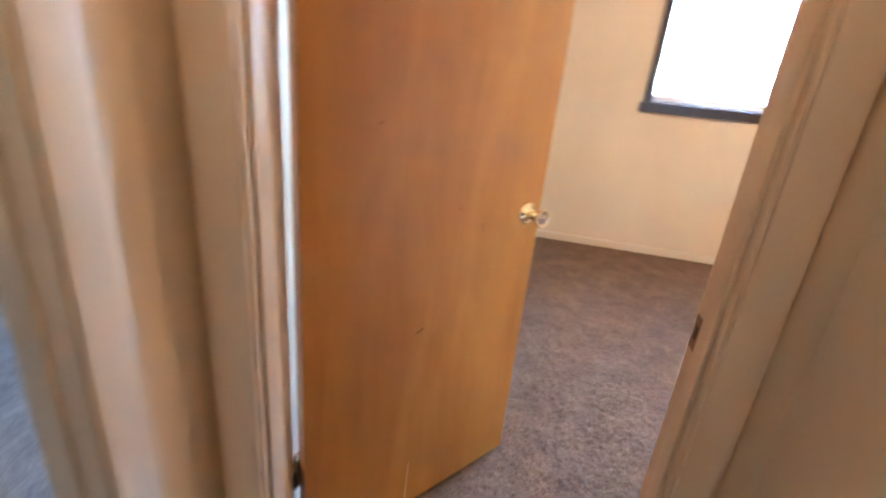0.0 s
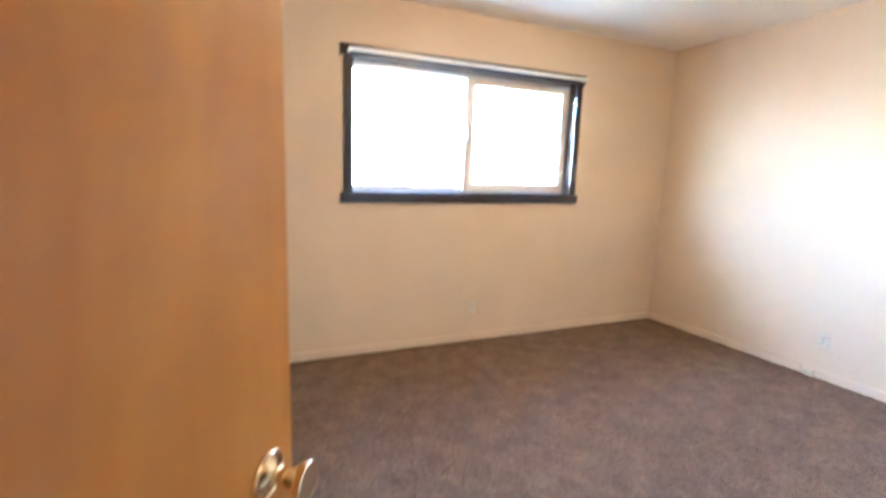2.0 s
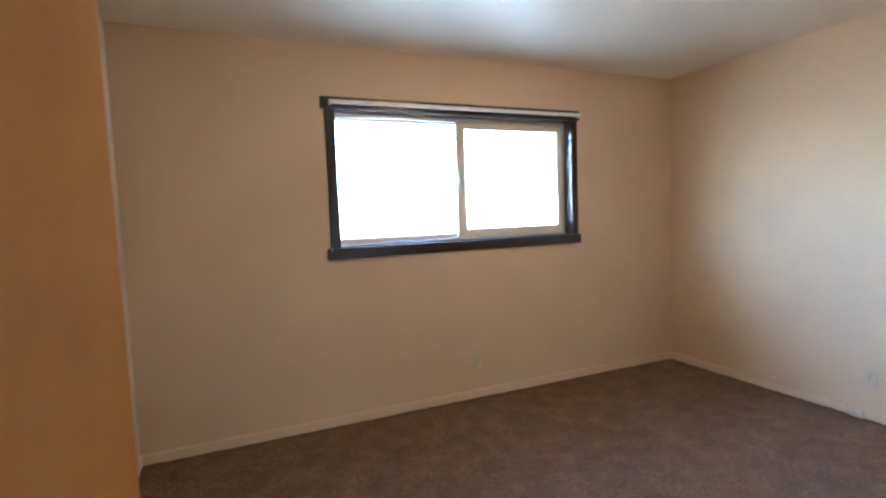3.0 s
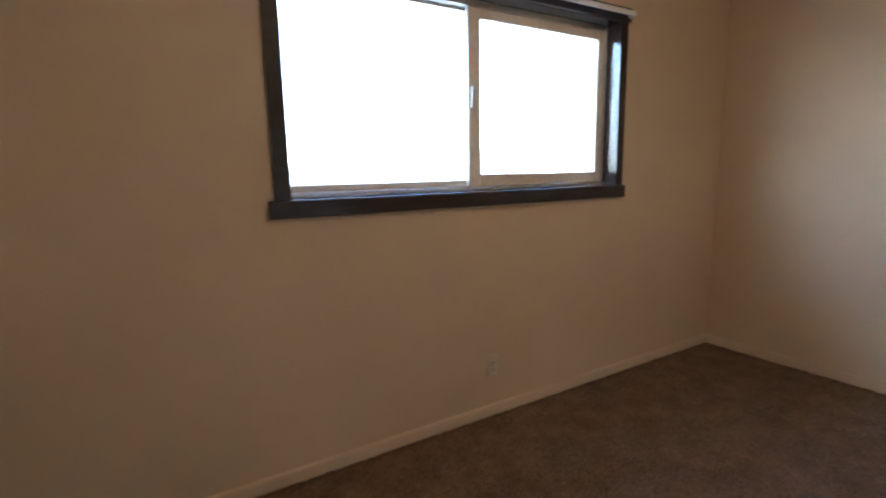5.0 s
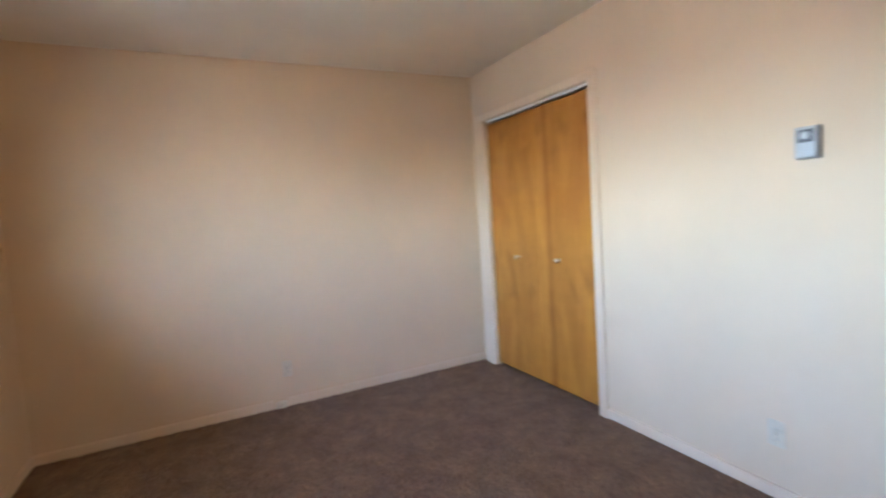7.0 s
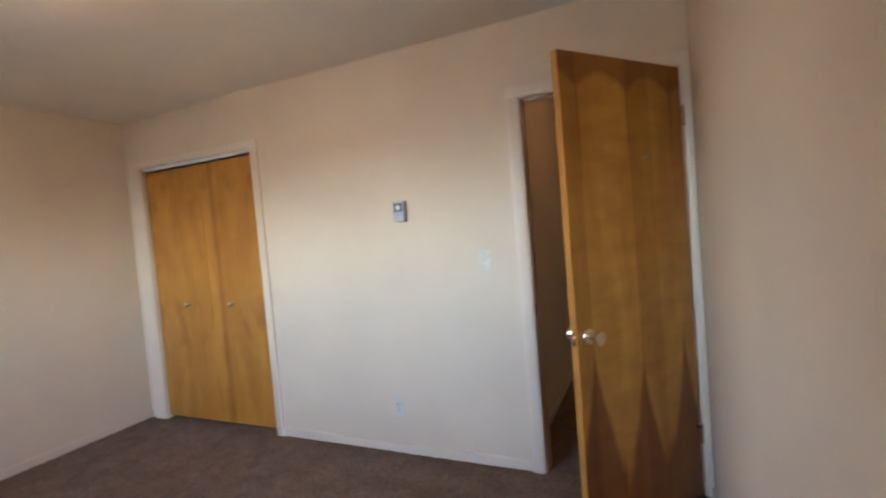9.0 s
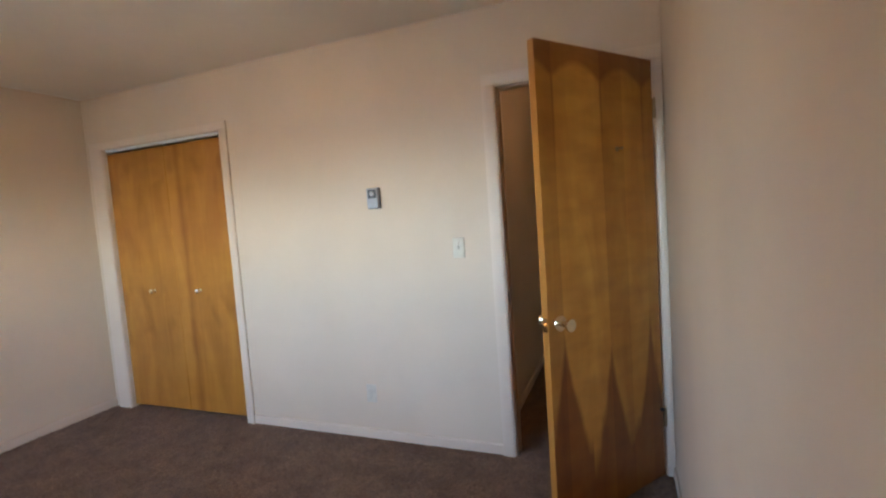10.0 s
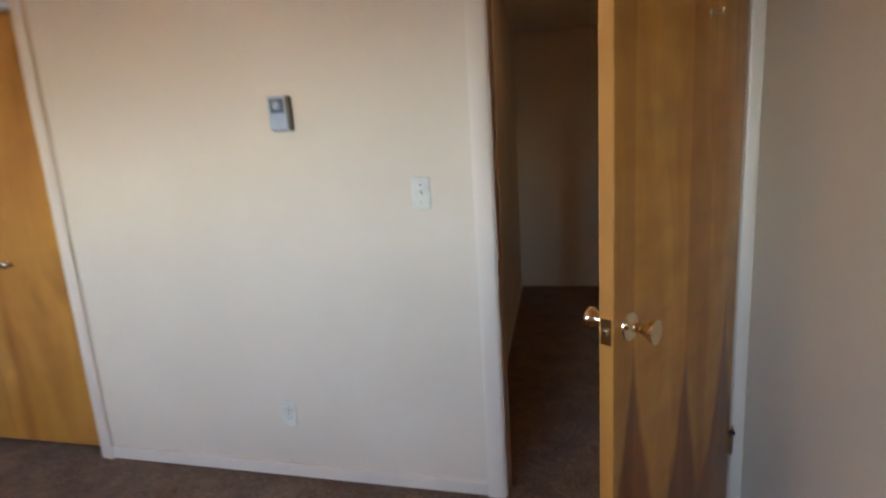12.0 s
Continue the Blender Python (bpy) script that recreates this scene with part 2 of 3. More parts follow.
# weak glow for the added hall lamp, set only to warm the hall
HALL_FILL = opal("hall_fill_glass", 0.21)


# ---- mesh helpers ----
def mesh_of(name, bm, *mats):
    me = bpy.data.meshes.new(name)
    bmesh.ops.recalc_face_normals(bm, faces=bm.faces)
    bm.to_mesh(me)
    bm.free()
    for m in mats:
        me.materials.append(m)
    return me


def part(name, bm, mat, parent=None, label="", smooth=False):
    mats = mat if isinstance(mat, (tuple, list)) else (mat,)
    ob = new(name, mesh_of(name, bm, *mats))
    if smooth:
        for p in ob.data.polygons:
            p.use_smooth = True
        ob.data.set_sharp_from_angle(angle=radians(40))
    if parent:
        ob.parent = parent
    if label:
        tagged(ob, label)
    return ob


def setting(ob, label="", category=""):
    return tagged(ob, label, category, kind="structure")


def box(x0, x1, y0, y1, z0, z1, bevel=0.0, seg=2, bm=None):
    """A box; with bevel its edges are rounded."""
    one = bmesh.new()
    bmesh.ops.create_cube(one, size=1)
    for v in one.verts:
        v.co = Vector(((x0 + x1) / 2 + v.co.x * (x1 - x0), (y0 + y1) / 2 + v.co.y * (y1 - y0), (z0 + z1) / 2 + v.co.z * (z1 - z0)))
    if bevel:
        bmesh.ops.bevel(one, geom=one.edges[:], offset=bevel, segments=seg, profile=0.5, affect="EDGES")
    if bm is None:
        return one
    me = bpy.data.meshes.new("tmp")
    one.to_mesh(me)
    one.free()
    bm.from_mesh(me)
    bpy.data.meshes.remove(me)
    return bm


def lathe(profile, segs=32, axis="Z", at=(0, 0, 0)):
    """Turns (radius, height) pairs about an axis through at."""
    bm = bmesh.new()
    rings = []
    for r, h in profile:
        ring = []
        for i in range(segs):
            a = 2 * math.pi * i / segs
            p = (r * math.cos(a), r * math.sin(a), h)
            p = {"Z": p, "Y": (p[0], p[2], p[1]), "X": (p[2], p[0], p[1])}[axis]
            ring.append(bm.verts.new(Vector(p) + Vector(at)))
        rings.append(ring)
    for a, b in zip(rings, rings[1:]):
        for i in range(segs):
            bm.faces.new((a[i], a[(i + 1) % segs], b[(i + 1) % segs], b[i]))
    bm.faces.new(rings[0])
    bm.faces.new(rings[-1][::-1])
    return bm


def extrude_x(profile, x0, x1):
    """A board along x with the (y, z) outline given."""
    bm = bmesh.new()
    a = [bm.verts.new((x0, y, z)) for y, z in profile]
    b = [bm.verts.new((x1, y, z)) for y, z in profile]
    bm.faces.new(a)
    bm.faces.new(b[::-1])
    for i in range(len(a)):
        j = (i + 1) % len(a)
        bm.faces.new((a[i], b[i], b[j], a[j]))
    return bm


def ring(x0, x1, y0, y1, z0, z1, wl, wr, wb, wt, turned=False):
    """A rectangular frame with four member widths; turned: its width runs along y."""
    bm = box(x0, x0 + wl, y0, y1, z0, z1, 0.0004 if turned else 0.002, 1)
    bev = 0.0004 if turned else 0.002
    box(x1 - wr, x1, y0, y1, z0, z1, bev, 1, bm)
    box(x0 + wl, x1 - wr, y0, y1, z0, z0 + wb, bev, 1, bm)
    box(x0 + wl, x1 - wr, y0, y1, z1 - wt, z1, bev, 1, bm)
    if turned:
        for v in bm.verts:
            v.co.x, v.co.y = v.co.y, v.co.x
    return bm


def wall(name, axis, a0, a1, c0, c1, z0, z1, holes, mat=None):
    """A wall along axis ('x' or 'y') from a0 to a1, between c0 and c1 across it, with holes (lo, hi, bottom, top)."""
    us = sorted({a0, a1, *(h[0] for h in holes), *(h[1] for h in holes)})
    zs = sorted({z0, z1, *(h[2] for h in holes), *(h[3] for h in holes)})
    solid = {}
    for i in range(len(us) - 1):
        for k in range(len(zs) - 1):
            u, z = (us[i] + us[i + 1]) / 2, (zs[k] + zs[k + 1]) / 2
            solid[i, k] = not any(h[0] < u < h[1] and h[2] < z < h[3] for h in holes)
    bm = bmesh.new()

    def quad(*pts):
        bm.faces.new([bm.verts.new(p if axis == "x" else (p[1], p[0], p[2])) for p in pts])
    for (i, k), s in solid.items():
        if not s:
            continue
        u0, u1, w0, w1 = us[i], us[i + 1], zs[k], zs[k + 1]
        for c in (c0, c1):
            quad((u0, c, w0), (u1, c, w0), (u1, c, w1), (u0, c, w1))
        for d, u in ((-1, u0), (1, u1)):
            if not solid.get((i + d, k)):
                quad((u, c0, w0), (u, c1, w0), (u, c1, w1), (u, c0, w1))
        for d, w in ((-1, w0), (1, w1)):
            if not solid.get((i, k + d)):
                quad((u0, c0, w), (u1, c0, w), (u1, c1, w), (u0, c1, w))
    bmesh.ops.remove_doubles(bm, verts=bm.verts, dist=1e-5)
    return setting(part(name, bm, mat or WALL))


# ---- structure ----
OUT = 0.16
X_W, X_E, Y_N = -3.45, W, L
wall("wall_north", "x", X_W - OUT, X_E + OUT, L, L + OUT, -0.04, H,
     [(WX0 - 0.02, WX1 + 0.02, WZ0 - 0.02, WZ1 + 0.02), (-2.1, -1.1, 1.18, 2.07)])["label"] = "cream painted wall around the dark-framed window"
wall("wall_east", "y", -0.8, L, W, W + OUT, -0.04, H, [])["label"] = "plain cream painted bedroom wall"
wall("wall_west", "y", 0, L, -T, 0, -0.04, H, [])["label"] = "plain cream painted bedroom wall beside the door"
wall("wall_south", "x", HALL_W - T, W, -T, 0, 0, H,
     [(DX0 - 0.02, DX1 + 0.02, 0, DH + 0.02), (CX0 - 0.015, CX1 + 0.015, 0, CH + 0.015)])["label"] = "cream painted wall with closet and door openings"
wall("wall_hall_east", "y", HALL_S, -T, HALL_E, HALL_E + T, -0.04, H, [])["label"] = "cream painted wall at the end of the hall"
wall("wall_hall_west", "y", HALL_S, -T, HALL_W - T, HALL_W, -0.04, H, [(NY0 - 0.02, NY1 + 0.02, -0.04, DH + 0.02)])["label"] = "cream painted hall wall with the next room's doorway"
wall("wall_hall_south", "x", X_W, HALL_E + T, HALL_S - T, HALL_S, -0.04, H, [])["label"] = "cream painted hall wall"
wall("wall_far_west", "y", HALL_S, L, X_W - OUT, X_W, -0.04, H, [])["label"] = "cream painted outer wall of the next room"
wall("wall_closet_back", "x", HALL_E + T, W, -0.8 - T, -0.8, -0.04, H, [])["label"] = "plain closet back wall"
wall("wall_closet_side", "y", -0.8, -T, CX0 - 0.2, CX0 - 0.2 + 0.1, -0.04, H, [])["label"] = "plain closet side wall"



def pile(x0, x1, y0, y1, step, depth):
    """A carpet's upper side as a fine uneven sheet, its edges turned down."""
    nx, ny = int((x1 - x0) / step) + 1, int((y1 - y0) / step) + 1
    rng = np.random.default_rng(5)
    raw = rng.random((ny, nx))
    soft = (raw + np.roll(raw, 1, 0) + np.roll(raw, 1, 1) + np.roll(raw, (1, 1), (0, 1))) / 4
    low = np.kron(rng.random((ny // 6 + 1, nx // 6 + 1)), np.ones((6, 6)))[:ny, :nx]
    z = -depth * (0.75 * soft + 0.4 * raw + 0.25 * low)
    gx, gy = np.meshgrid(np.linspace(x0, x1, nx), np.linspace(y0, y1, ny))
    z += 0.03 * np.clip(gx / W, 0, 1) * (1 - np.clip(gy / L, 0, 1))
    z[0, :] = z[-1, :] = z[:, 0] = z[:, -1] = -0.03
    jit = (rng.random((2, ny, nx)) - 0.5) * step * 0.6
    jit[:, 0, :] = jit[:, -1, :] = jit[:, :, 0] = jit[:, :, -1] = 0
    pts = np.stack((gx + jit[0], gy + jit[1], z), -1).reshape(-1, 3)
    a = (np.arange(ny - 1)[:, None] * nx + np.arange(nx - 1)[None, :]).reshape(-1)
    me = bpy.data.meshes.new("floor")
    me.from_pydata(pts.tolist(), [], np.stack((a, a + 1, a + nx + 1, a + nx), -1).tolist())
    me.materials.append(CARPET)
    for p in me.polygons:
        p.use_smooth = True
    return new("floor", me)


setting(pile(0, W, -0.10, L, 0.008, 0.010), "worn brown cut-pile bedroom carpet", "carpet")
setting(part("floor_hall", box(-0.116, W, HALL_S, 0, -0.055, -0.004), CARPET), "brown cut-pile hall carpet", "carpet")
setting(part("floor_next_room", box(X_W, -0.116, HALL_S, L, -0.05, 0), CARPET_PALE), "pale cut-pile carpet in the next room", "carpet")
setting(part("ceiling", box(X_W - OUT, W + OUT, HALL_S - T, L + OUT, H, H + 0.08), CEIL), "off-white matt painted ceiling", "ceiling")
ym = (HALL_S + L) / 2
# unseen eaves, made deep to keep high sky light off the floor
EAVE = 0.95
prof = [(HALL_S - T - EAVE, H + 0.10), (ym, H + 1.0), (L + OUT + EAVE, H + 0.10), (L + OUT + EAVE, H + 0.085), (HALL_S - T - EAVE, H + 0.085)]
setting(part("roof", extrude_x(prof, X_W - OUT - 0.4, W + OUT + 0.4), ROOF_M), "unseen dark shingled gable roof, eaves deepened to block high sky", "roof")
setting(part("ground", box(-400, 400, -400, 400, -0.75, -0.55), GROUND_M), "flat dry lawn around the house", "ground")


# ---- trim ----
def baseboard(name, axis, a0, a1, c, d):
    """A low board on a wall face at c, standing d into the room."""
    bm = extrude_x([(c, 0), (c + d, 0), (c + d, 0.048), (c + d * 0.75, 0.056), (c, 0.058)], a0, a1)
    if axis == "y":
        for v in bm.verts:
            v.co.x, v.co.y = v.co.y, v.co.x
    for v in bm.verts:
        v.co.z += lift(v.co.x, v.co.y) if v.co.y > -0.01 else 0.0
    return setting(part(name, bm, TRIM), "low white painted baseboard", "baseboard")


BT = 0.012
baseboard("baseboard_north", "x", 0, W, L, -BT)
baseboard("baseboard_east_1", "y", 1.80, L - BT, W, -BT)
baseboard("baseboard_east_2", "y", 0, 1.70, W, -BT)
baseboard("baseboard_west", "y", 0.02, L - BT, 0, BT)
baseboard("baseboard_south", "x", DX1 + 0.077, CX0 - 0.077, 0, BT)
baseboard("baseboard_hall_1", "y", NY1 + 0.075, -T, HALL_W, BT)
baseboard("baseboard_hall_2", "y", HALL_S, -T, HALL_E, -BT)


def casing(name, x0, x1, z0, z1, face, out, label="white painted wooden door casing", inner=0, along="x"):
    """Ranch casing on a wall face, proud by out, thinner towards the opening; inner: +1 or -1, the side on which the opening lies, 0 for a head."""
    if inner:
        a, b = (x0, x1) if inner < 0 else (x1, x0)   # a lies at the opening
        lo, hi = z0, z1
    else:
        a, b, lo, hi = z0, z1, x0, x1
    w = b - a
    outline = [(a, 0), (a, out * 0.50), (a + w * 0.05, out * 0.62), (a + w * 0.20, out * 0.72), (a + w * 0.50, out * 0.90), (a + w * 0.80, out), (a + w * 0.94, out * 0.98), (b, out * 0.94), (b, 0)]
    bm = bmesh.new()
    ends = []
    for h in (lo, hi):
        ends.append([bm.verts.new((p, face + q, h) if inner else (h, face + q, p)) for p, q in outline])
    bm.faces.new(ends[0])
    bm.faces.new(ends[1][::-1])
    for k in range(len(outline)):
        m = (k + 1) % len(outline)
        bm.faces.new((ends[0][k], ends[1][k], ends[1][m], ends[0][m]))
    if along == "y":
        for v in bm.verts:
            v.co.x, v.co.y = v.co.y, v.co.x
    return setting(part(name, bm, TRIM, smooth=True), label, "trim")


# bedroom door frame
for nm, x0, x1 in (("jamb_1", DX0 - 0.02, DX0), ("jamb_2", DX1, DX1 + 0.02)):
    setting(part(nm, box(x0, x1, -T - 0.001, 0.001, 0, DH, 0.002), TRIM), "white painted door jamb", "trim")
setting(part("jamb_head", box(DX0 - 0.02, DX1 + 0.02, -T - 0.001, 0.001, DH, DH + 0.02), TRIM), "white painted door head jamb", "trim")
for nm, x0, x1 in (("door_stop_strip_1", DX0, DX0 + 0.009), ("door_stop_strip_2", DX1 - 0.009, DX1)):
    setting(part(nm, box(x0, x1, -0.098, -0.052, 0, DH, 0.003), TRIM, smooth=True), "white painted door stop strip", "trim")
setting(part("door_stop_strip_3", box(DX0 + 0.009, DX1 - 0.009, -0.098, -0.052, DH - 0.009, DH, 0.003), TRIM), "white painted door stop strip", "trim")
casing("casing_1", 0.003, DX0 - 0.006, 0, DH + 0.006, 0, 0.017, inner=1)
casing("casing_2", DX1 + 0.006, DX1 + 0.074, 0, DH + 0.006, 0, 0.017, inner=-1)
casing("casing_3", 0.003, DX1 + 0.074, DH + 0.006, DH + 0.068, 0, 0.017)
casing("casing_4", -0.044, DX0 - 0.006, 0, DH + 0.006, -T, -0.019, inner=1)
casing("casing_5", DX1 + 0.006, DX1 + 0.060, 0, DH + 0.006, -T, -0.019, inner=-1)
casing("casing_6", -0.044, DX1 + 0.060, DH + 0.006, DH + 0.074, -T, -0.019)
# next room's door frame
NEXT = "white painted casing of the next room's doorway"
casing("casing_7", NY1 + 0.006, NY1 + 0.074, 0, DH + 0.006, HALL_W, 0.017, NEXT, -1, "y")
casing("casing_8", NY0 - 0.074, NY0 - 0.006, 0, DH + 0.006, HALL_W, 0.017, NEXT, 1, "y")
casing("casing_9", NY0 - 0.074, NY1 + 0.074, DH + 0.006, DH + 0.074, HALL_W, 0.017, NEXT, 0, "y")
casing("casing_10", NY1 + 0.006, NY1 + 0.074, 0, DH + 0.006, HALL_W - T, -0.017, NEXT, -1, "y")
casing("casing_11", NY0 - 0.074, NY0 - 0.006, 0, DH + 0.006, HALL_W - T, -0.017, NEXT, 1, "y")
for nm, y0, y1, z0, z1 in (("next_jamb_1", NY1, NY1 + 0.02, 0, DH), ("next_jamb_2", NY0 - 0.02, NY0, 0, DH), ("next_jamb_head", NY0 - 0.02, NY1 + 0.02, DH, DH + 0.02)):
    setting(part(nm, box(HALL_W - T - 0.001, HALL_W + 0.001, y0, y1, z0, z1, 0.002), TRIM), "white painted door jamb", "trim")
for nm, y0, y1 in (("next_stop_strip_1", NY1 - 0.010, NY1), ("next_stop_strip_2", NY0, NY0 + 0.010)):
    setting(part(nm, box(HALL_W - 0.082, HALL_W - 0.045, y0, y1, 0, DH, 0.003), TRIM, smooth=True), "white painted door stop strip", "trim")
# closet frame
for nm, x0, x1 in (("closet_jamb_1", CX0 - 0.015, CX0), ("closet_jamb_2", CX1, CX1 + 0.015)):
    setting(part(nm, box(x0, x1, -T, 0.001, 0, CH), TRIM), "white painted closet jamb", "trim")
setting(part("closet_jamb_head", box(CX0 - 0.015, CX1 + 0.015, -T, 0.001, CH, CH + 0.015), TRIM), "white painted closet head jamb", "trim")
casing("closet_casing_1", CX0 - 0.074, CX0 - 0.005, 0, CH + 0.006, 0, 0.017, "white painted closet casing", 1)
casing("closet_casing_2", CX1 + 0.005, CX1 + 0.13, 0, CH + 0.006, 0, 0.017, "white painted closet casing", -1)
casing("closet_casing_3", CX0 - 0.074, CX1 + 0.13, CH + 0.006, CH + 0.055, 0, 0.016, "white painted closet casing")
setting(part("closet_track", box(CX0, CX1, -0.062, -0.020, CH - 0.018, CH, 0.002), WHITE_P), "white metal closet door track", "trim")
guide = box(3.322, 3.348, -0.052, -0.030, CH - 0.026, CH - 0.018, 0.002)
box(3.331, 3.339, -0.046, -0.036, CH - 0.036, CH - 0.025, 0.001, 1, guide)
setting(part("closet_guide", guide, ALU), "small metal door guide under the closet track", "door guide")


# ---- doors ----
def knob_set(parent, x, z, y, side, mat, label):
    """A round knob with its rose on a door face at y; side: +1 or -1 along y."""
    rose = lathe([(0.0345, 0.0), (0.0345, 0.003), (0.0325, 0.0065), (0.027, 0.008), (0.0245, 0.0065), (0.020, 0.008), (0.0135, 0.0125)], 36, "Y")
    knob = lathe([(0.0120, 0.010), (0.0115, 0.026), (0.014, 0.036), (0.0205, 0.047), (0.0260, 0.055), (0.0275, 0.060), (0.0270, 0.0635), (0.0245, 0.0645), (0.019, 0.0625), (0.010, 0.0635), (0.003, 0.0645)], 36, "Y")
    k = part("knob", knob, mat, parent, label, True)
    r = part("rose", rose, mat, k, "", True)
    for b in (k,):
        b.location = (x, y, z)
        if side < 0:
            b.rotation_euler = (0, 0, math.pi)
    return k


def hinge(parent, z, stop=False):
    bm = lathe([(0.006, -0.047), (0.006, 0.047), (0.004, 0.049), (0.004, 0.052)], 16, "Z", (0, 0.006, z))
    h = part("hinge", bm, HINGE, parent, "brass butt hinge", True)
    part("leaf", box(0.001, 0.010, 0.0005, 0.0025, z - 0.045, z + 0.045), HINGE, h)
    if stop:
        part("hinge_pin_stop", box(-0.006, 0.05, 0.006, 0.012, z + 0.053, z + 0.060, 0.002), BRASS, h, "brass hinge-pin door stop")
        part("bumper", lathe([(0.006, 0), (0.0075, 0.004), (0.0075, 0.014), (0.004, 0.018)], 16, "Y", (0.045, 0.012, z + 0.056)), BLACK, h, "black rubber bumper")
        part("bumper", lathe([(0.007, -0.02), (0.010, -0.01), (0.010, 0.02), (0.006, 0.026)], 16, "Z", (-0.008, -0.004, z - 0.012)), BLACK, h, "black rubber bumper")


DW = DX1 - DX0 - 0.005
door = setting(new("door_1"), "half-open flush birch veneer bedroom door", "door")
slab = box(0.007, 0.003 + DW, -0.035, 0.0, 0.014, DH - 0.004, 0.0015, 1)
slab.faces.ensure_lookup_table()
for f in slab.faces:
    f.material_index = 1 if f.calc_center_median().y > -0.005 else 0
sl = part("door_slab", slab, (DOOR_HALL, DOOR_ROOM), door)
for x0, x1, z0, z1, tilt, mt in ((0.325, 0.332, 0.045, 0.185, 0.03, SCUFF), (0.320, 0.348, 0.634, 0.640, -0.35, SCAR), (0.434, 0.437, 0.955, 0.975, -0.3, SCAR), (0.184, 0.190, 1.171, 1.177, 0.0, SCAR)):
    bm = box(-(x1 - x0) / 2, (x1 - x0) / 2, -0.0353, -0.0349, -(z1 - z0) / 2, (z1 - z0) / 2)
    for v in bm.verts:
        if v.co.z > 0 and z1 - z0 > x1 - x0:
            v.co.x *= 0.35
    sc = part("scuff", bm, mt, sl, "small scuff in the veneer")
    sc.location, sc.rotation_euler = ((x0 + x1) / 2, 0, (z0 + z1) / 2), (0, tilt, 0)
knob_set(door, 0.003 + DW - 0.066, 0.915, 0.0, 1, BRASS, "polished brass door knob")
knob_set(door, 0.003 + DW - 0.066, 0.915, -0.035, -1, BRASS, "polished brass door knob")
part("latch_plate", box(0.003 + DW - 0.001, 0.003 + DW + 0.0015, -0.030, -0.005, 0.885, 0.945), BRASS, door, "brass latch plate")
part("latch_bolt", box(0.003 + DW, 0.003 + DW + 0.010, -0.024, -0.011, 0.907, 0.923, 0.002), BRASS, door)
hinge(door, 1.83)
hinge(door, 0.31, True)
hk = part("coat_hook", lathe([(0.011, 0), (0.010, 0.004), (0.004, 0.006), (0.004, 0.022), (0.007, 0.026), (0.006, 0.031), (0.002, 0.032)], 20, "Y", (0.285, 0, 1.635)), HINGE, door, "small metal coat hook", True)
DOOR_ANGLE = 53.7
door.matrix_world = pose(DX0, 0.012, 0, 0, 0, DOOR_ANGLE)
strike = setting(new("strike_plate"), "worn brown brass strike plate on the jamb", "strike plate")
part("plate", ring(-0.036, -0.006, DX1 - 0.0015, DX1 + 0.0005, 0.885, 0.945, 0.008, 0.008, 0.017, 0.017, True), WORN, strike)
part("pocket", box(DX1 - 0.0004, DX1 + 0.0006, -0.028, -0.014, 0.902, 0.928), SLOT, strike)
for z in (0.893, 0.937):
    part("screw", lathe([(0.0032, -0.0022), (0.0025, -0.0014), (0.0025, 0)], 10, "X", (DX1, -0.021, z)), WORN, strike)

mid = 3.335
for i, (x0, x1, kx) in enumerate(((CX0 + 0.004, mid - 0.0015, 3.115), (mid + 0.0015, CX1 - 0.004, 3.585))):
    d = setting(new("door_%d" % (i + 2)), "closed birch veneer closet door", "closet door")
    d.location = (x0, -0.026, 0)
    leaf = part("door_slab", box(x0 - CX0, x1 - CX0, -0.030, 0.0, 0.045, CH - 0.036, 0.0015, 1), CLOSET, d)
    leaf.location.x = CX0 - x0   # both leaves are cut from one run of veneer
    kb = part("knob", lathe([(0.015, 0), (0.013, 0.004), (0.008, 0.009), (0.009, 0.015), (0.0175, 0.020), (0.0200, 0.026), (0.0190, 0.032), (0.0150, 0.0375), (0.0090, 0.0410), (0.0030, 0.0425), (0.0005, 0.0427)], 28, "Y"), NICKEL, d, "small satin nickel knob", True)
    kb.location = (kx - x0, 0, 0.965)

# ---- window ----
win = setting(new("window_1"), "sliding window with dark stained wooden casing", "window")
CY = L - 0.018
part("head_casing", box(1.118, 3.132, CY, L, WZ1 + 0.004, 2.150, 0.003), DARKWOOD, win)
part("side_casing", box(1.146, WX0 + 0.004, CY, L, 1.178, WZ1 + 0.004, 0.003), DARKWOOD, win)
part("side_casing", box(WX1 - 0.004, 3.110, CY, L, 1.178, WZ1 + 0.004, 0.003), DARKWOOD, win)
part("sill", box(1.122, 3.132, CY - 0.006, L, 1.108, 1.178, 0.003), DARKWOOD, win)
REC = L + 0.095
part("liner", box(WX0 - 0.018, WX0, L, L + OUT - 0.002, WZ0, WZ1), LINER_SHEEN, win)
part("liner", box(WX1, WX1 + 0.018, L, L + OUT - 0.002, WZ0, WZ1), LINER_SHEEN, win)
part("liner", box(WX0 - 0.018, WX1 + 0.018, L, L + OUT - 0.002, WZ1, WZ1 + 0.018), LINER_SHEEN, win)
part("liner", box(WX0 - 0.018, WX1 + 0.018, L, L + OUT - 0.002, WZ0 - 0.018, WZ0), LINER_SHEEN, win)


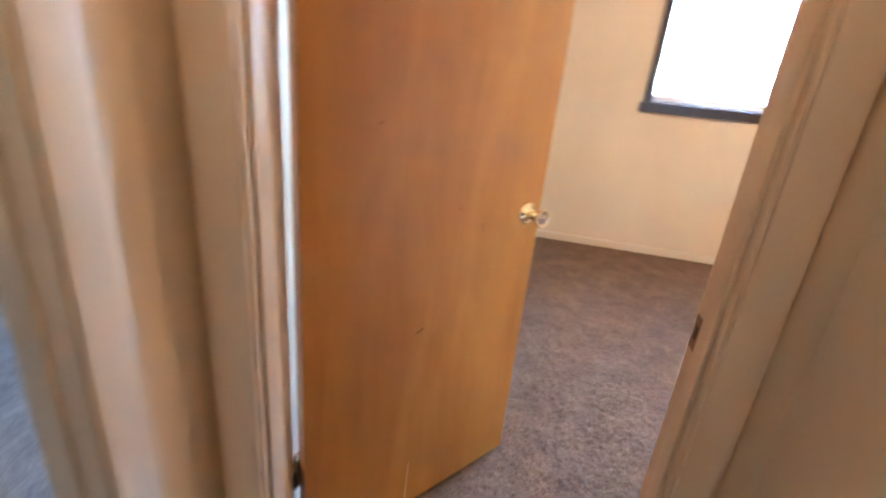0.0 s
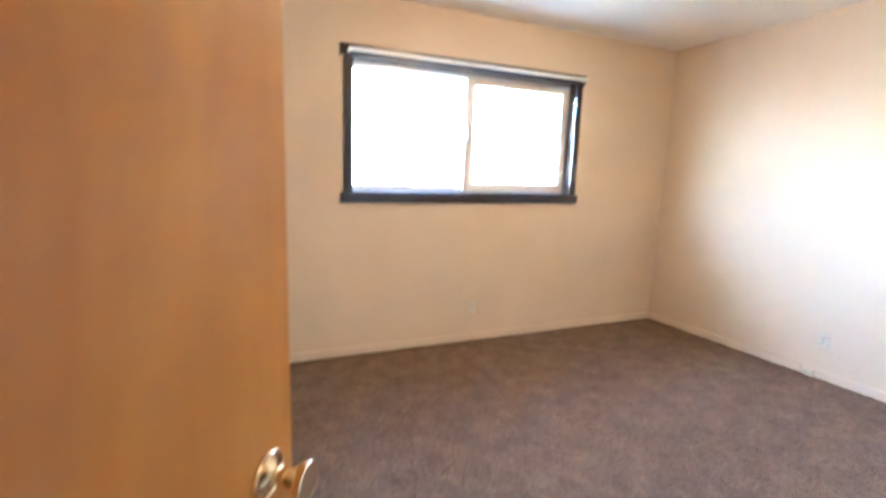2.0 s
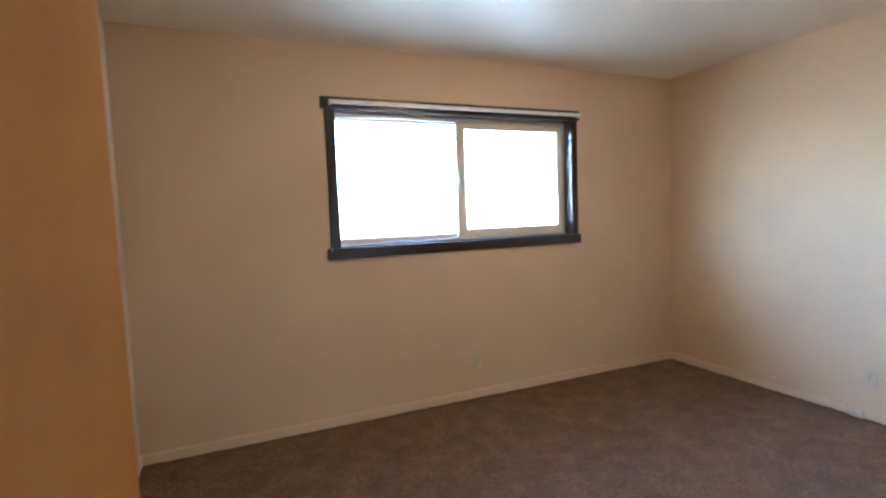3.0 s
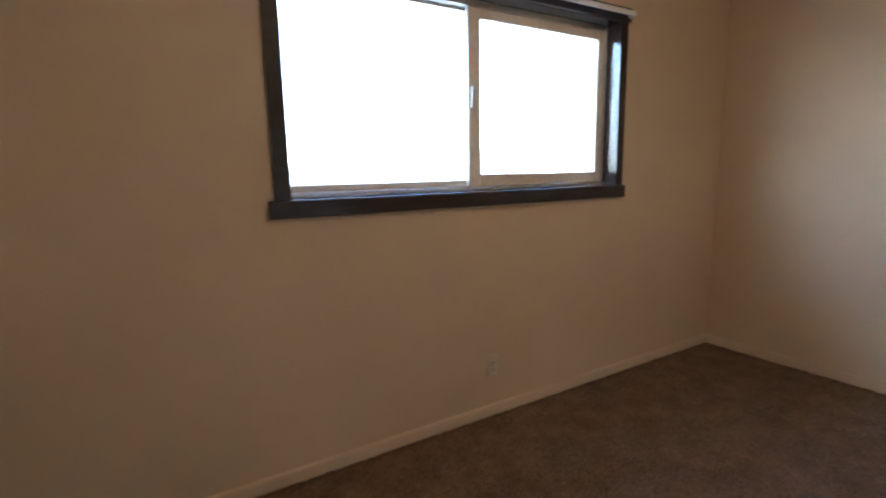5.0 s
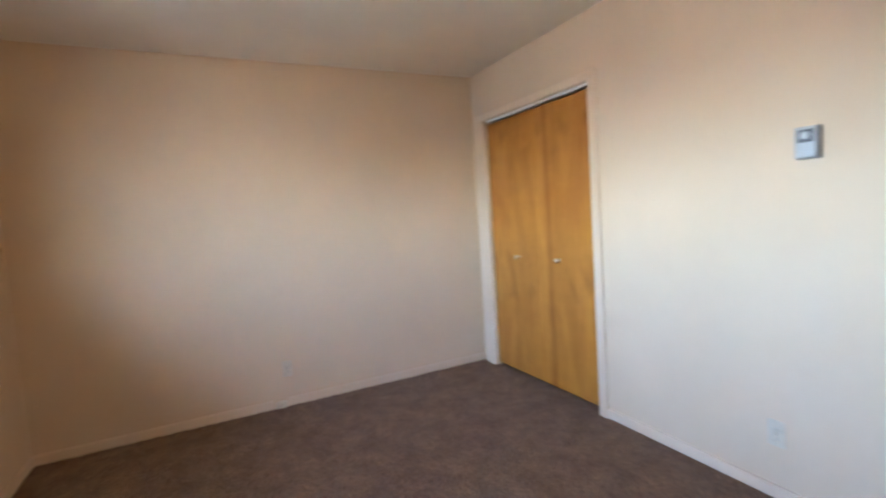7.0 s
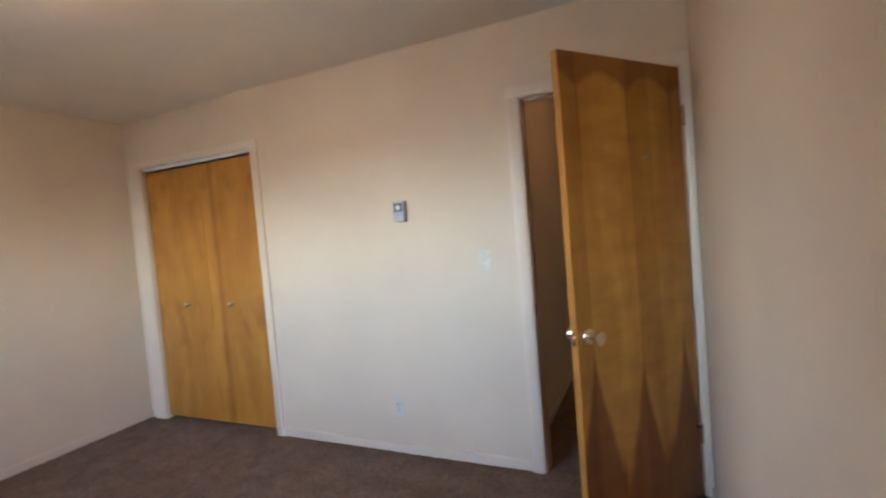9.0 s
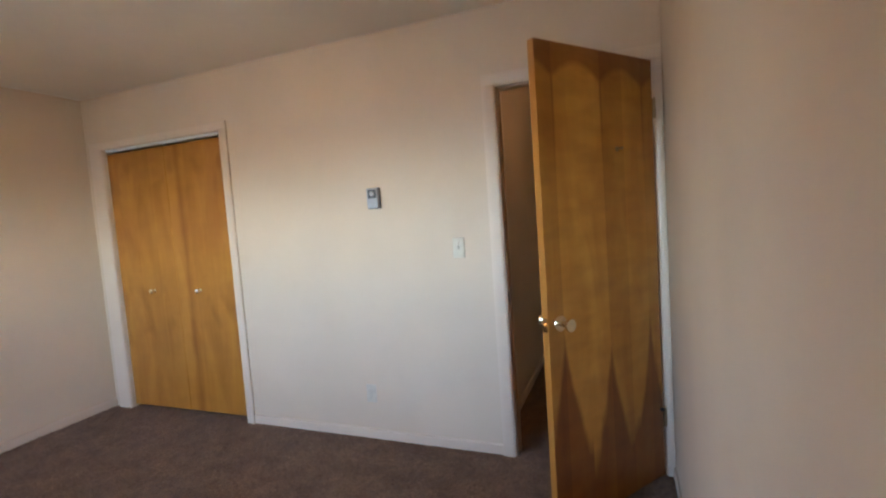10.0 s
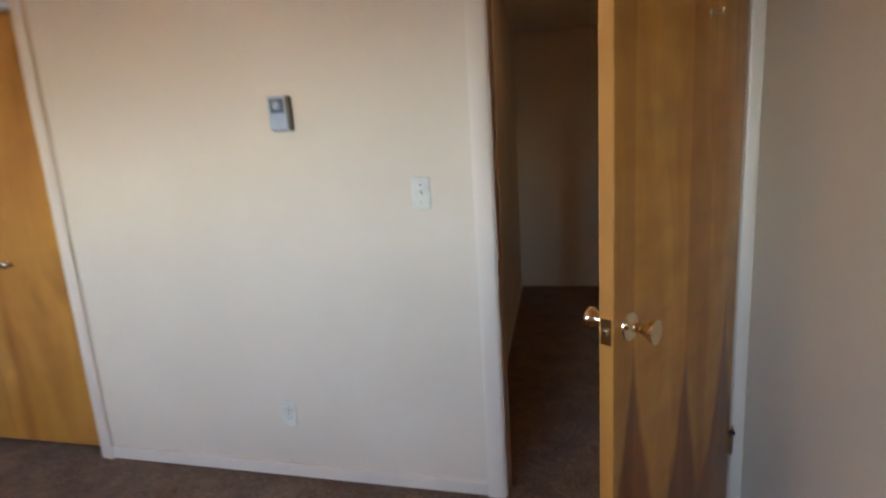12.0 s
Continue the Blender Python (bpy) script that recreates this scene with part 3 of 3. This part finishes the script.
MX = 2.15
part("window_frame", ring(WX0, WX1, L + 0.083, L + 0.156, WZ0, WZ1, 0.014, 0.014, 0.018, 0.030), ALU, win, "white and silver aluminium track frame")
sash_o = part("sash", ring(WX0 + 0.014, MX + 0.012, L + 0.124, L + 0.148, WZ0 + 0.018, WZ1 - 0.03, 0.012, 0.040, 0.030, 0.012), VINYL, win, "almond outer sash")
sash_i = part("sash", ring(MX - 0.048, WX1 - 0.014, L + 0.090, L + 0.118, WZ0 + 0.018, WZ1 - 0.03, 0.072, 0.050, 0.058, 0.045), VINYL, win, "almond sliding sash")
p1 = part("pane", box(WX0 + 0.022, MX - 0.020, L + 0.134, L + 0.138, WZ0 + 0.045, WZ1 - 0.04), GLASS, sash_o, "clear window glass")
p2 = part("pane", box(MX + 0.022, WX1 - 0.060, L + 0.102, L + 0.106, WZ0 + 0.072, WZ1 - 0.072), GLASS, sash_i, "clear window glass")
p1.visible_shadow = p2.visible_shadow = False
part("sash_latch", box(MX - 0.036, MX - 0.016, L + 0.078, L + 0.090, 1.58, 1.68, 0.003), ALU, sash_i, "small metal latch")
part("sill_track", box(WX0 + 0.001, WX1 - 0.001, L + 0.070, L + 0.083, WZ0, WZ0 + 0.014, 0.002, 1), ALU, win, "silver aluminium sill track")

# flat traverse rod along the head casing
rod = tagged(new("curtain_rod"), "white flat curtain rod along the window head", "curtain rod")
part("rail", box(1.172, 3.118, CY - 0.040, CY - 0.028, 2.098, 2.124, 0.004), WHITE_P, rod)
for x in (1.172, 3.103):
    part("bracket", box(x, x + 0.015, CY - 0.029, CY, 2.094, 2.122, 0.003), WHITE_P, rod)

# next room's window: unseen, added to let daylight into that room and the hall
w2 = setting(new("window_2"), "plain unseen window added to daylight the next room", "window")
part("window_frame", ring(-2.1, -1.1, L + 0.05, L + 0.10, 1.18, 2.07, 0.04, 0.04, 0.05, 0.04), VINYL, w2)


# ---- fixtures ----
def outlet(m):
    """A duplex outlet facing +y at the origin."""
    o = tagged(new("outlet"), "ivory duplex wall outlet with cover plate", "outlet", "wall outlets")
    part("plate", box(-0.035, 0.035, 0, 0.006, -0.0575, 0.0575, 0.003, 2), PLATE, o, "", True)
    for z in (-0.0195, 0.0195):
        s = part("socket", box(-0.0165, 0.0165, 0.0055, 0.0085, z - 0.014, z + 0.014, 0.004, 2), PLATE, o, "", True)
        for x0, hgt in ((-0.0075, 0.0045), (0.0055, 0.0035)):
            part("slot", box(x0, x0 + 0.0022, 0.0080, 0.0089, z - 0.001 - hgt, z + 0.001 + hgt), SLOT, s)
        part("slot", lathe([(0.0024, 0.0080), (0.0024, 0.0089)], 12, "Y", (0, 0, z - 0.0085)), SLOT, s)
    part("screw", lathe([(0.0035, 0.0055), (0.003, 0.0072), (0.001, 0.0076)], 12, "Y"), NICKEL, o)
    o.matrix_world = m
    return o


o1 = outlet(pose(1.724, 0, 0.303))
copy_thing(o1, pose(2.173, L, 0.275, 0, 0, 180))
copy_thing(o1, pose(W, 1.685, 0.285, 0, 0, 90))

sw = tagged(new("light_switch"), "ivory toggle light switch with cover plate", "light switch")
sw.location = (1.078, 0, 1.202)
part("plate", box(-0.035, 0.035, 0, 0.006, -0.0575, 0.0575, 0.003, 2), PLATE, sw, "", True)
part("collar", box(-0.0055, 0.0055, 0.0055, 0.0068, -0.012, 0.012), PLATE, sw)
tg = part("toggle", box(-0.004, 0.004, 0.0, 0.016, -0.006, 0.006, 0.002), PLATE, sw)
tg.location, tg.rotation_euler = (0, 0.004, 0), (radians(28), 0, 0)
for z in (-0.030, 0.030):
    part("screw", lathe([(0.0035, 0.0055), (0.003, 0.0072), (0.001, 0.0076)], 12, "Y", (0, 0, z)), NICKEL, sw)

th = tagged(new("thermostat"), "silver wall thermostat with a dark dial window", "thermostat")
th.location = (1.592, 0, 1.521)
part("back_plate", box(-0.040, 0.040, 0, 0.008, -0.063, 0.063, 0.002), GREYDARK, th)
part("body", box(-0.0375, 0.0375, 0.008, 0.034, -0.0605, 0.0605, 0.004, 2), SILVER, th, "", True)
part("dial_window", box(-0.028, 0.028, 0.0335, 0.0355, 0.000, 0.050, 0.001), GREYDARK, th, "dark recessed window")
part("dial", lathe([(0.015, 0.035), (0.015, 0.040), (0.013, 0.043), (0.005, 0.044)], 28, "Y", (0, 0, 0.027)), SILVER, th, "round silver dial", True)
part("lower_cover", box(-0.033, 0.033, 0.0335, 0.0358, -0.055, -0.004, 0.001), SILVER, th)

jack = tagged(new("cable_jack"), "small white phone jack box at the baseboard", "phone jack")
jack.location = (W, 1.748, 0.0)
part("body", box(-0.022, -0.001, -0.040, 0.030, 0.004, 0.056, 0.004, 2), PLATE, jack, "", True)
part("screw", lathe([(0.003, -0.0240), (0.003, -0.0215)], 10, "X", (0, 0, 0.030)), SLOT, jack)



def ceiling_lamp(m, glass):
    """A flush round ceiling lamp hanging from the origin; the hall's one is an added fill light."""
    o = tagged(new("ceiling_lamp"), "lit round opal glass flush ceiling lamp", "ceiling lamp")
    part("pan", lathe([(0.165, 0.0), (0.165, -0.018), (0.15, -0.022)], 48), WHITE_P, o, "", True)
    part("shade", lathe([(0.150, -0.020), (0.149, -0.040), (0.138, -0.070), (0.108, -0.100), (0.062, -0.118), (0.012, -0.124)], 48), glass, o, "warm glowing opal glass shade", True)
    part("finial", lathe([(0.010, -0.123), (0.010, -0.130), (0.006, -0.137), (0.002, -0.139)], 16), BRASS, o, "", True)
    o.matrix_world = m
    return o


ceiling_lamp(pose(2.07, 1.59, H), OPAL)
# unseen lamp, added over the hall as warm fill
ceiling_lamp(pose(0.25, -0.85, H), HALL_FILL)


# ---- outside ----
def sky_blocking_house(m):
    """A single-storey house added to block sky light, its long side 7.5 m, with a low gable roof."""
    h = tagged(new("sky_blocking_house"), "pale grey sided single-storey house added to block north-east sky", "house")
    w = bmesh.new()
    box(-3.75, 3.75, -2.6, 2.6, -0.55, 2.9, 0, 1, w)
    part("wall", w, SIDING_PALE, h)
    for i in range(14):
        z = -0.30 + i * 0.225
        part("siding_board", extrude_x([(-2.6, z), (-2.622, z), (-2.602, z + 0.222), (-2.6, z + 0.222)], -3.74, 3.74), SIDING_PALE, h)
    rp = [(-2.66, 2.90), (0, 4.0), (2.66, 2.90), (2.66, 2.97), (0, 4.08), (-2.66, 2.97)]
    part("roof", extrude_x(rp, -3.9, 3.9), PALE_ROOF, h, "weathered light grey roof")
    part("gable", extrude_x([(-2.6, 2.9), (2.6, 2.9), (0, 4.0)], -3.7, 3.7), SIDING_PALE, h)
    for x in (-2.0, 1.7):
        f = part("window", ring(x - 0.6, x + 0.6, -2.66, -2.60, 0.6, 1.7, 0.08, 0.08, 0.08, 0.08), VINYL, h)
        part("pane", box(x - 0.53, x + 0.53, -2.635, -2.626, 0.67, 1.63), PALE_ROOF, f, "closed pale blind behind glass")
    h.matrix_world = m
    return h


# added north-east of the window to keep sky light off the west wall
sky_blocking_house(pose(10.4, 6.85, 0, 0, 0, -48))
